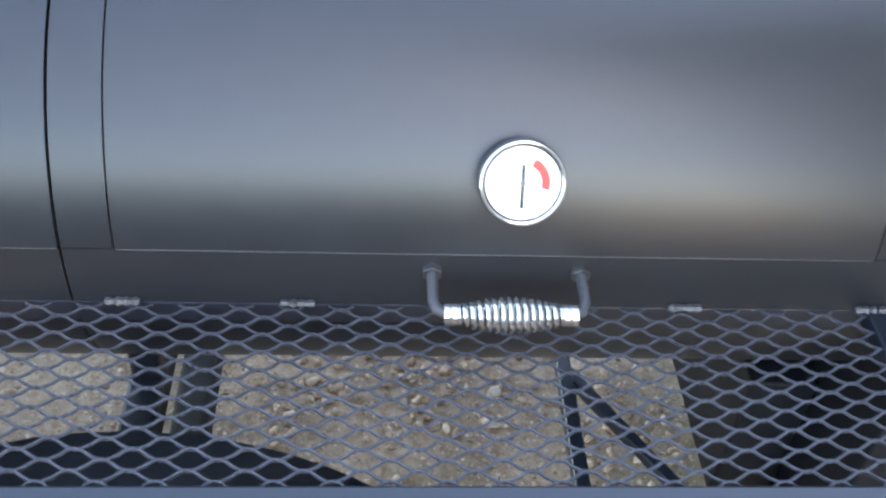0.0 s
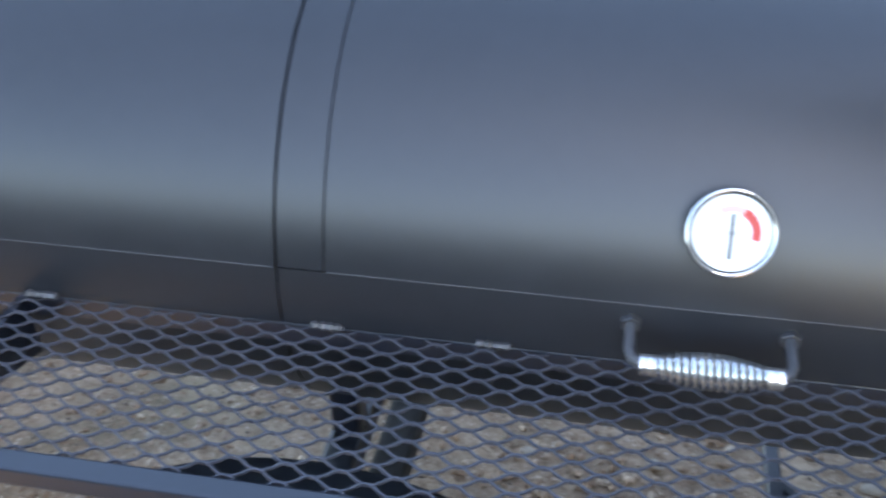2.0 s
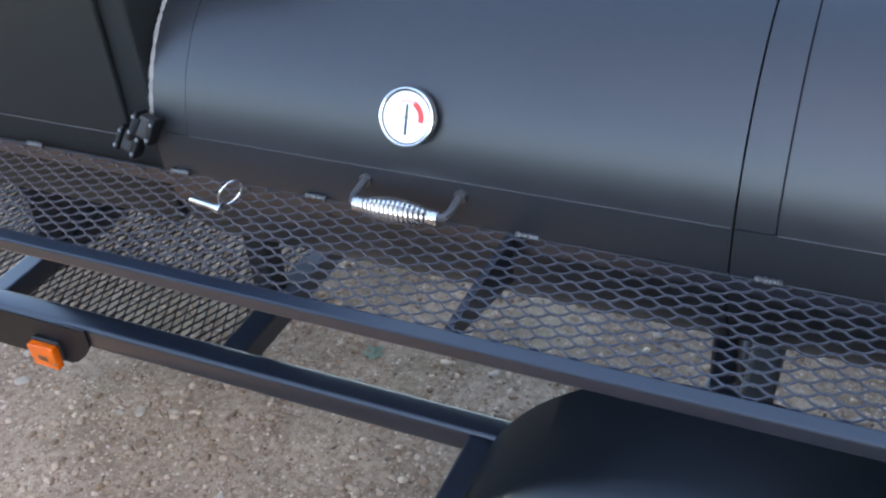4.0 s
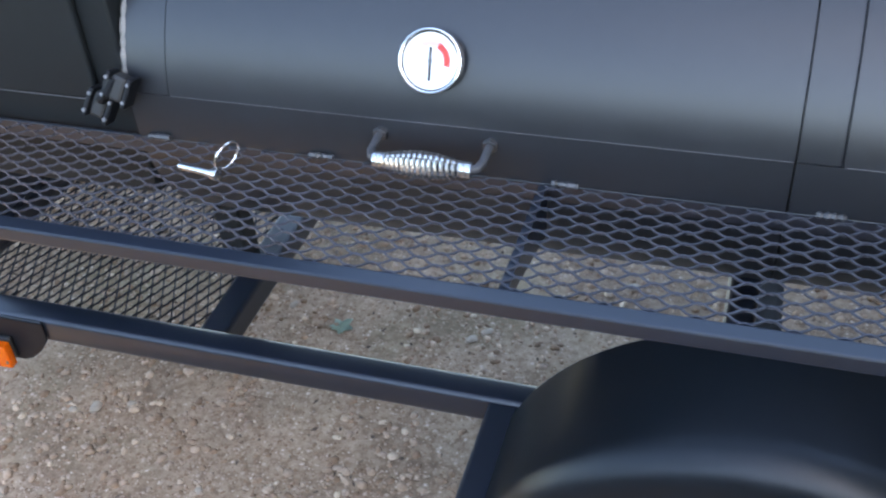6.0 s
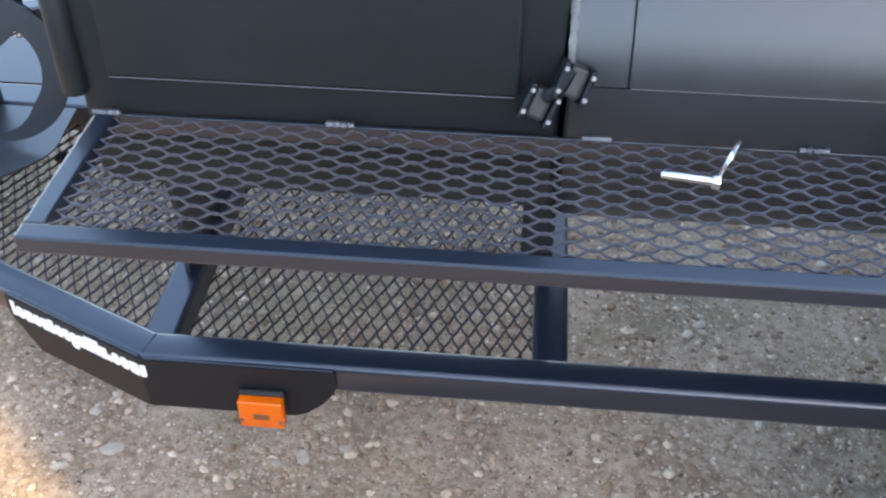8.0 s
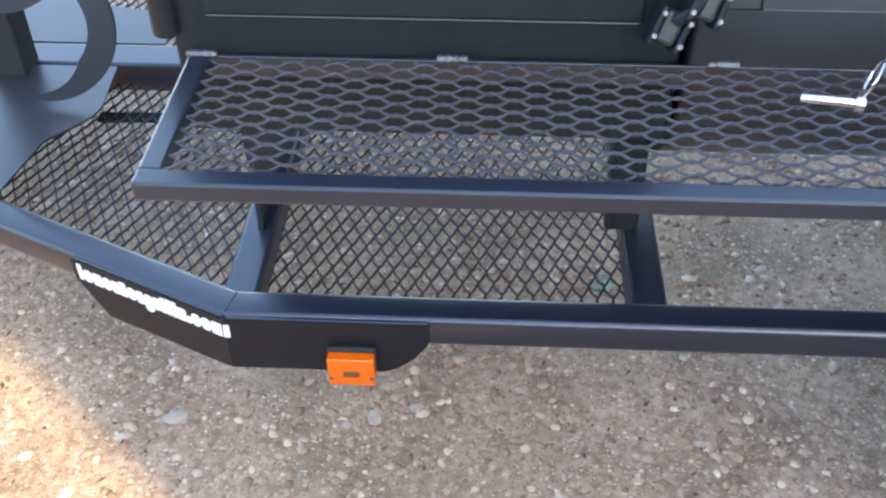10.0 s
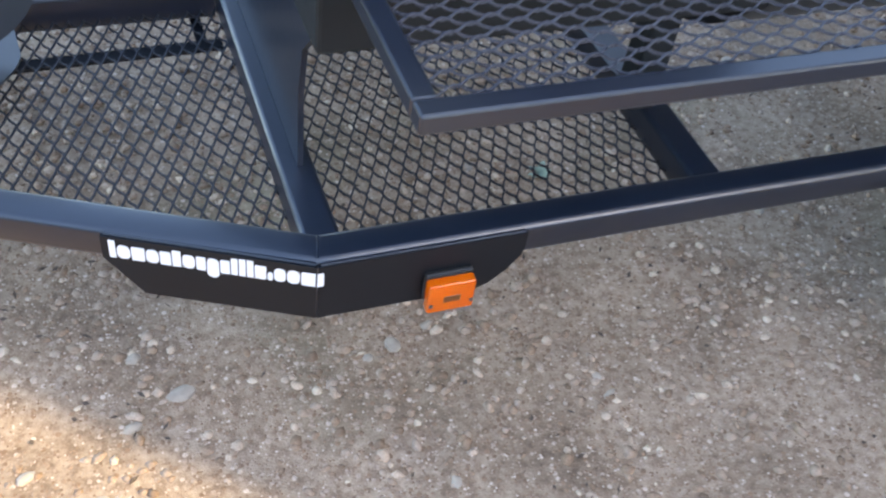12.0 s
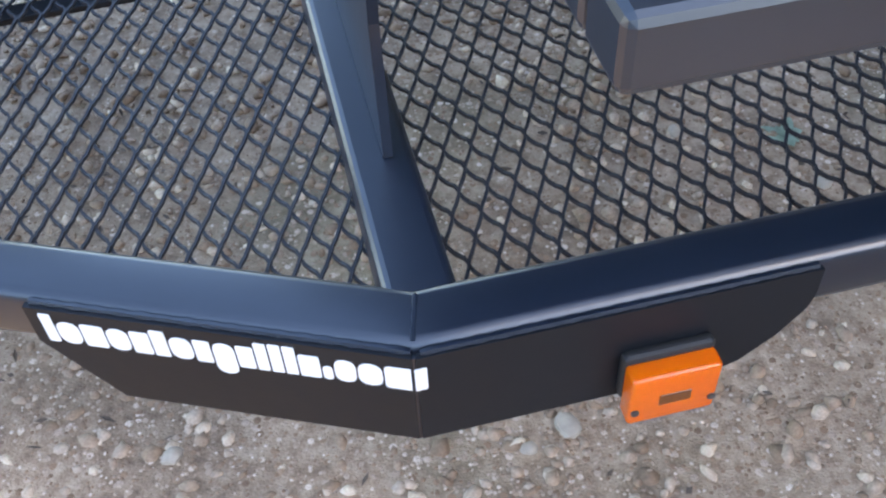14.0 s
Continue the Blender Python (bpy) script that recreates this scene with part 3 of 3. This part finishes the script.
knee = Vector((TX + 0.0055, YC, TC))
bm = bmesh.new()
sweep(bm, [knee + tdir * 1.45, knee + tdir * 0.03, knee, knee + Vector((0.03, 0, 0)), Vector((2.2, YC, TC))], square())
part("side_rail", bm, TUBE, trailer, "black square tube rail bent into the tongue", smooth=True)
part("tongue_tube", tube((-1.43, YF - 0.02, TC), (-2.75, 0.30, TC)), TUBE, trailer)
part("tongue_tube", tube((-1.45, 0.245, TC + 0.001), (-2.9, 0.245, TC + 0.001), 0.075, 0.06), TUBE, trailer)
part("inner_bar", tube((-1.45, 0.148, FT - 0.068), (-1.80, 0.138, FT - 0.068), 0.026, 0.008, 0.002), FLAT, trailer)
part("inner_bar", tube((-1.482, 0.158, FT - 0.068), (-1.482, 0.30, FT - 0.068), 0.018, 0.008, 0.002), FLAT, trailer)

# floor mesh behind the corner and in the tongue
bm = bmesh.new()
expanded(bm, -1.41, -0.84, SI - 0.01, 0.90, FT - 0.040, 0.0508, 0.0234, False, w=0.0026, h=0.0030, knot=0.07)
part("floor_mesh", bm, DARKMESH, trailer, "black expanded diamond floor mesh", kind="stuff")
bm = bmesh.new()


def in_tongue(x, y):
    t = (x - TX) / -0.533
    return TY + t * 0.240 + 0.045 < y < 0.93 - t * 0.28


expanded(bm, -2.35, -1.44, SI - 0.02, 0.92, FT - 0.040, 0.0508, 0.0234, False, w=0.0026, h=0.0030, inside=in_tongue, knot=0.07)
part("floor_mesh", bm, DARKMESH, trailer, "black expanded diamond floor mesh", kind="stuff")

# corner plate folded round the frame corner
bm = bmesh.new()
PZ = FT - 0.006
prism(bm, [(0, 0), (0.289, 0), (0.289, -0.028), (0.285, -0.042), (0.267, -0.067), (0.242, -0.089), (0.222, -0.097), (0, -0.097)], (TX, TY - 0.0005, PZ), (1, 0, 0), (0, 0, 1), (0, -1, 0), 0.005)
cplate = part("corner_plate", bevelled(bm, 0.0008, 1), FLAT, trailer, "black folded corner plate")
bm = bmesh.new()
tout = -tin
prism(bm, [(0, 0), (0.276, 0), (0.276, -0.038), (0.226, -0.097), (0, -0.097)], Vector((TX, TY, PZ)) + tout * 0.0005, tdir, (0, 0, 1), tout, 0.005)
tplate = part("corner_plate", bevelled(bm, 0.0008, 1), FLAT, trailer, "black folded corner plate with a white printed mark")
bm = bmesh.new()
weld_line(bm, (TX + 0.004, TY - 0.001, FT - 0.0055), (TX + 0.286, TY - 0.001, FT - 0.0055), 0.0024, 0.008, 0.15)
weld_line(bm, Vector((TX, TY, FT - 0.005)) + tdir * 0.002, Vector((TX, TY, FT - 0.005)) + tdir * 0.272, 0.0024, 0.008, 0.15)
rod(bm, (TX - 0.0008, TY - 0.0030, PZ - 0.097), (TX - 0.0008, TY - 0.0030, PZ), 0.0016, 10)
part("plate_weld", bm, TUBE, trailer, smooth=True)
bm = bmesh.new()
weld_line(bm, (TX + 0.001, TY + 0.006, FT - 0.0010), (TX + 0.011, SI - 0.008, FT - 0.0006), 0.0018, 0.006, 0.2)
part("corner_weld", bm, TUBE, trailer, smooth=True)

# white printed mark: a row of plain rounded shapes of the printed sizes
# width, rise, drop and roundness of each
marks = [(0.55, 1.45, 0, 0), (1.08, 1, 0, 1), (1.1, 1, 0, 0), (1.05, 1, 0, 1), (0.9, 1, 0, 0), (0.72, 1.3, 0, 0),
         (1.05, 1, 0, 1), (0.78, 1, 0, 0), (1.0, 1, 0.42, 1), (0.78, 1, 0, 0), (0.55, 1.4, 0, 0), (0.55, 1.45, 0, 0),
         (0.55, 1.45, 0, 0), (0.95, 1, 0, 0), (0.45, 0.36, 0, 1), (0.95, 1, 0, 1), (1.08, 1, 0, 1), (1.65, 1, 0, 0)]
total = sum(m[0] for m in marks) + 0.10 * 17
unit = 0.272 / total
pos = 0.266
base, rise = -0.0350, 0.0240
face0 = Vector((TX, TY, PZ)) + tout * 0.0056
wrap0 = Vector((TX, TY - 0.0055, PZ))
for wide, up, down, rounded in marks:
    w = wide * unit
    h0, h1 = base - down * rise, base + (1 + (up - 1) * 0.62) * rise
    rr = min(w, h1 - h0) * (0.45 if rounded else 0.14)
    pts = []
    for cx_, cy_, s in ((w - rr, h1 - rr, 0), (rr, h1 - rr, 90), (rr, h0 + rr, 180), (w - rr, h0 + rr, 270)):
        for q in range(4):
            an = radians(s + 30 * q)
            pts.append((max(0.0015, pos - cx_ - rr * math.cos(an)), cy_ + rr * math.sin(an)))
    bm = bmesh.new()
    prism(bm, pts, face0, tdir, (0, 0, 1), tout, 0.0006)
    part("printed_shape", bm, DECAL, tplate, "white printed shape")
    pos -= w + 0.10 * unit
# the last shape runs on round the fold
bm = bmesh.new()
prism(bm, [(-0.0015, base), (0.006, base), (0.007, base + 0.001), (0.007, base + rise - 0.001), (0.006, base + rise), (-0.0015, base + rise)], wrap0, (1, 0, 0), (0, 0, 1), (0, -1, 0), 0.0006)
part("printed_shape", bm, DECAL, cplate, "white printed shape")

# axle between the wheels
part("axle", tube((0.060, -0.50, 0.275), (0.060, 0.98, 0.275), 0.058, 0.058, 0.012), RUBBER, trailer)

# fender over the wheel, on an outrigger
WX, WZ, FR = 0.068, 0.245, 0.402
fb = bmesh.new()
prof_y = [(-0.452, 0.0), (-0.54, 0.0), (-0.60, 0.0)]
prof_y += [(-0.632 - 0.051 * math.sin(radians(9 * k)), -0.051 + 0.051 * math.cos(radians(9 * k))) for k in range(11)]
prof_y += [(-0.6835, -0.10), (-0.684, -0.20)]
prev = None
for k in range(61):
    a = radians(14 + 152 * k / 60)
    row = []
    for y, dr in prof_y:
        r = FR + dr
        row.append(fb.verts.new((WX - r * math.cos(a), y, WZ + r * math.sin(a))))
    if prev:
        for i in range(len(row) - 1):
            fb.faces.new((prev[i], prev[i + 1], row[i + 1], row[i]))
    prev = row
bmesh.ops.solidify(fb, geom=fb.faces, thickness=0.003)
fender = part("fender", fb, FENDER, trailer, "black rounded steel fender", smooth=True)
bm = bmesh.new()
lip = [(WX - (FR - 0.200) * math.cos(radians(14 + 152 * k / 60)), -0.682, WZ + (FR - 0.200) * math.sin(radians(14 + 152 * k / 60))) for k in range(61)]
sweep(bm, lip, circle(0.005, 8), ups=[(0, 1, 0)] * 61)
part("rolled_lip", bm, FENDER, fender, smooth=True)
for x in (-0.319, 0.51):
    part("outrigger", tube((x, SY - 0.001, TC - 0.004), (x, -0.70, TC - 0.004), 0.05, 0.05), TUBE, trailer)
bm = bmesh.new()
prof = [(0.10, 0.17), (0.10, 0.20), (0.105, 0.25), (0.085, 0.295), (0.06, 0.305), (-0.06, 0.305), (-0.085, 0.295), (-0.105, 0.25), (-0.10, 0.20), (-0.10, 0.17)]
rings = []
for k in range(48):
    a = 2 * math.pi * k / 48
    rings.append([bm.verts.new((WX + r * math.cos(a), -0.565 + y, 0.305 + r * math.sin(a))) for y, r in prof])
for k in range(48):
    p, q = rings[k], rings[(k + 1) % 48]
    for i in range(len(prof)):
        bm.faces.new((p[i], q[i], q[(i + 1) % len(prof)], p[(i + 1) % len(prof)]))
wheel = part("wheel", bm, RUBBER, trailer, "black rubber tyre", smooth=True)
bm = bmesh.new()
rod(bm, (WX, -0.50, 0.305), (WX, -0.63, 0.305), 0.168, 40)
part("rim", bevelled(bm, 0.01), TUBE, wheel, smooth=True)

# tongue deck plate with a scalloped edge and curved brackets
bm = bmesh.new()
outl = [(-1.852, -0.205), (-1.838, -0.120), (-1.824, -0.040)]
for k in range(9):
    f = k / 8
    outl.append((-1.818 + 0.061 * math.sin(f * math.pi / 2), -0.032 + 0.104 * f))
outl += [(-1.760, 0.105), (-1.768, 0.2), (-2.55, 0.20), (-2.45, 0.072)]
prism(bm, outl, (0, 0, FT + 0.0005), (1, 0, 0), (0, 1, 0), (0, 0, 1), 0.004)
part("deck_plate", bevelled(bm, 0.0008, 1), PAINT, trailer, "smooth black deck plate with a scalloped edge")
bm = bmesh.new()
prism(bm, [(-1.70, 0.285), (-1.70, 0.40), (-2.25, 0.52), (-2.55, 0.40), (-2.55, 0.285)], (0, 0, FT + 0.0005), (1, 0, 0), (0, 1, 0), (0, 0, 1), 0.004)
part("deck_plate", bevelled(bm, 0.0008, 1), PAINT, trailer, "smooth black deck plate beyond the tongue tube")
# flat crescent brackets standing on the deck
for cx_, cz_, ro, ri, a0, a1, y in ((-1.845, 0.556, 0.135, 0.088, -100, 75, 0.055), (-1.910, 0.690, 0.125, 0.075, -125, 60, 0.075)):
    bm = bmesh.new()
    outer, inner = [], []
    for k in range(29):
        f = k / 28
        an = radians(a0 + (a1 - a0) * f)
        thin = ro - (ro - ri) * min(1, 0.15 + 2.6 * f)
        outer.append((cx_ + ro * math.cos(an), cz_ - FT + ro * math.sin(an)))
        inner.append((cx_ + thin * math.cos(an), cz_ - FT + thin * math.sin(an)))
    for k in range(28):
        prism(bm, [outer[k], outer[k + 1], inner[k + 1], inner[k]], (0, y, FT + 0.006), (1, 0, 0), (0, 0.25, 0.968), (0, 0.968, -0.25), 0.008)
    bmesh.ops.remove_doubles(bm, verts=bm.verts, dist=1e-5)
    twice = [f for f in bm.faces if abs(f.normal.y) < 0.5 and all(len(e.link_faces) > 2 for e in f.edges if abs((e.verts[0].co - e.verts[1].co).y) < 1e-6)]
    bmesh.ops.delete(bm, geom=twice, context="FACES_ONLY")
    part("curved_bracket", bm, PAINT, trailer, "curved flat steel bracket", smooth=True)
part("jack_post", box_bm((-1.99, 0.16, FT), (-1.925, 0.225, 0.80), 0.004), INK, trailer)

# ---- amber marker lamp under the corner plate ----
lamp = thing("side_marker_lamp", "rectangular amber side marker lamp on the corner plate", "marker lamp", at=(-1.256, -0.447, 0.333))
part("base", box_bm((-1.292, -0.447, 0.312), (-1.223, SY - 0.005, 0.360), 0.004), INK, lamp, "black lamp base")
part("lens", box_bm((-1.291, -0.463, 0.302), (-1.224, -0.445, 0.355), 0.0035, 3), AMBER, lamp, "amber plastic lens", smooth=True)
part("bulb_window", box_bm((-1.269, -0.4636, 0.321), (-1.245, -0.462, 0.333), 0.0006, 1), AMBERD, lamp, "dark bulb window")
for x in (-1.2865, -1.2285):
    bm = bmesh.new()
    rod(bm, (x, -0.462, 0.318), (x, -0.4645, 0.318), 0.003, 10)
    part("screw", bm, ZINC, lamp)

# ---- a small weed in the gravel ----
weed = thing("weed", "small grey-green weed growing in the gravel", "plant", at=(-0.834, 0.077, 0))
for k in range(13):
    bm = bmesh.new()
    an, le, ti = 2.4 * k, 0.013 + 0.020 * random.random(), 0.25 + 0.6 * random.random()
    rows_ = []
    for i in range(5):
        f = i / 4
        wv = 0.009 * math.sin(math.pi * min(0.97, f * 0.9 + 0.08))
        rad, z = le * f * math.cos(ti * (1 - f * 0.6)), 0.004 + le * f * math.sin(ti * (1 - f * 0.6))
        c = Vector((-0.834 + rad * math.cos(an), 0.077 + rad * math.sin(an), z))
        s = Vector((-math.sin(an), math.cos(an), 0.2)) * wv
        rows_.append((bm.verts.new(c - s), bm.verts.new(c + Vector((0, 0, -0.002))), bm.verts.new(c + s)))
    for p, q in zip(rows_, rows_[1:]):
        bm.faces.new((p[0], p[1], q[1], q[0])), bm.faces.new((p[1], p[2], q[2], q[1]))
    bmesh.ops.solidify(bm, geom=bm.faces, thickness=0.0006)
    part("leaf", bm, LEAF, weed, smooth=True)


# ---- loose stones ----
def stones(name, count, lo, hi, area, seed, label):
    rnd = random.Random(seed)
    tb = bmesh.new()
    bmesh.ops.create_icosphere(tb, subdivisions=1, radius=1)
    tv = np.array([v.co for v in tb.verts])
    tf = np.array([[v.index for v in f.verts] for f in tb.faces])
    tb.free()
    rng = np.random.default_rng(seed)
    V, F = [], []
    for k in range(count):
        s = lo + (hi - lo) * rnd.random() ** 2.5
        x, y = rnd.uniform(area[0], area[1]), rnd.uniform(area[2], area[3])
        for _ in range(3):
            if noise.noise((x * 4.3, y * 4.3, 2.0)) + 0.6 * noise.noise((x * 13, y * 13, 6.0)) + rnd.uniform(-0.3, 0.3) > -0.05:
                break
            x, y = rnd.uniform(area[0], area[1]), rnd.uniform(area[2], area[3])
        sc = np.array([s * rnd.uniform(0.8, 1.5), s * rnd.uniform(0.7, 1.1), s * rnd.uniform(0.45, 0.8)])
        v = tv * (1 + 0.22 * rng.standard_normal((len(tv), 1)) * 0.8) * sc
        a = rnd.uniform(0, 6.28)
        c_, s_ = math.cos(a), math.sin(a)
        v = np.stack([v[:, 0] * c_ - v[:, 1] * s_, v[:, 0] * s_ + v[:, 1] * c_, v[:, 2]], 1)
        gz = 0.012 * noise.noise((x * 1.3, y * 1.3, 0))
        V.append(v + (x, y, gz + sc[2] * 0.12))
        F.append(tf + k * len(tv))
    me = bpy.data.meshes.new(name)
    me.from_pydata(np.concatenate(V).tolist(), [], np.concatenate(F).tolist())
    me.materials.append(PEBBLE)
    me.polygons.foreach_set("use_smooth", [True] * len(me.polygons))
    return tagged(new(name, me), label, "stones", kind="stuff")


def stone(x, y, s, seed, label):
    rnd = random.Random(seed)
    bm = bmesh.new()
    bmesh.ops.create_icosphere(bm, subdivisions=2, radius=1)
    sx, sy, sz, a = s * rnd.uniform(1.0, 1.5), s * rnd.uniform(0.7, 1.0), s * rnd.uniform(0.4, 0.6), rnd.uniform(0, 3.1)
    for v in bm.verts:
        k = 1 + 0.28 * noise.noise(v.co * 1.3 + Vector((seed * 7.1, 0, 0)))
        v.co = Vector((v.co.x * sx, v.co.y * sy, v.co.z * sz)) * k
    bmesh.ops.rotate(bm, verts=bm.verts, cent=(0, 0, 0), matrix=Matrix.Rotation(a, 3, "Z"))
    bmesh.ops.translate(bm, verts=bm.verts, vec=(x, y, sz * 0.55 + 0.012 * noise.noise((x * 1.3, y * 1.3, 0))))
    return tagged(part("stone", bm, STONE, smooth=True), label, "stone", "single stones on the gravel")


STONE = mat("pale_stone", (0.40, 0.34, 0.27), 0.8, bump=0.3, scale=90, var=0.25)
for k, (x, y, s) in enumerate(((-1.672, -0.203, 0.016), (-1.609, -0.290, 0.022), (-1.257, -0.278, 0.022), (-1.847, -0.384, 0.018), (-1.905, -0.402, 0.02), (-1.751, -0.456, 0.017),
        (-1.690, -0.336, 0.018), (-0.939, -0.423, 0.012), (-1.606, -0.529, 0.015), (-0.510, 0.142, 0.017), (-0.421, -0.114, 0.016), (-1.188, -0.250, 0.012),
        (-0.696, -0.107, 0.012), (-1.305, -0.294, 0.013), (-0.935, -0.464, 0.012), (-0.973, 0.124, 0.014), (-0.537, 0.111, 0.016), (-0.217, 0.366, 0.02),
        (-1.241, -0.556, 0.012), (0.494, 0.228, 0.018), (0.574, 0.129, 0.018), (0.563, 0.051, 0.016), (0.246, 0.223, 0.014), (0.897, 0.245, 0.02), (-0.825, -0.018, 0.015))):
    stone(x, y, s * 0.72, k + 1, "pale tan rounded stone lying on the gravel")
stones("coarse_stones", 850, 0.005, 0.012, (-2.5, 1.1, -0.9, 1.0), 8, "coarser tan and grey stones lying loose in the yard")
stones("gravel_stones", 20000, 0.0020, 0.011, (-2.7, 1.3, -0.95, 1.3), 3, "loose grey and tan stones scattered on the gravel")

# ---- leaf litter and grit flakes ----
rnd = random.Random(11)
V, F = [], []
while len(F) < 1000:
    x, y = rnd.uniform(-2.6, 1.2), rnd.uniform(-0.95, 1.2)
    if noise.noise((x * 3.1, y * 3.1, 4.0)) + rnd.uniform(-0.25, 0.45) < 0.12:
        continue
    le, wd, a, z = rnd.uniform(0.003, 0.011), rnd.uniform(0.0012, 0.004), rnd.uniform(0, 6.28), 0.003 + 0.012 * noise.noise((x * 1.3, y * 1.3, 0))
    c_, s_, k = math.cos(a), math.sin(a), len(V)
    for p, q, up in ((-le, 0, 0.001), (0, wd, 0.003), (le, 0, 0.002), (0, -wd, 0.0)):
        V.append((x + p * c_ - q * s_, y + p * s_ + q * c_, z + up + rnd.uniform(0, 0.003)))
    F.append((k, k + 1, k + 2, k + 3))
me = bpy.data.meshes.new("leaf_litter")
me.from_pydata(V, [], F)
me.materials.append(mat("dry_litter", (0.085, 0.060, 0.042), 0.8, scale=90, var=0.5))
tagged(new("leaf_litter", me), "dark brown bits of dry litter on the gravel", "litter", kind="stuff")
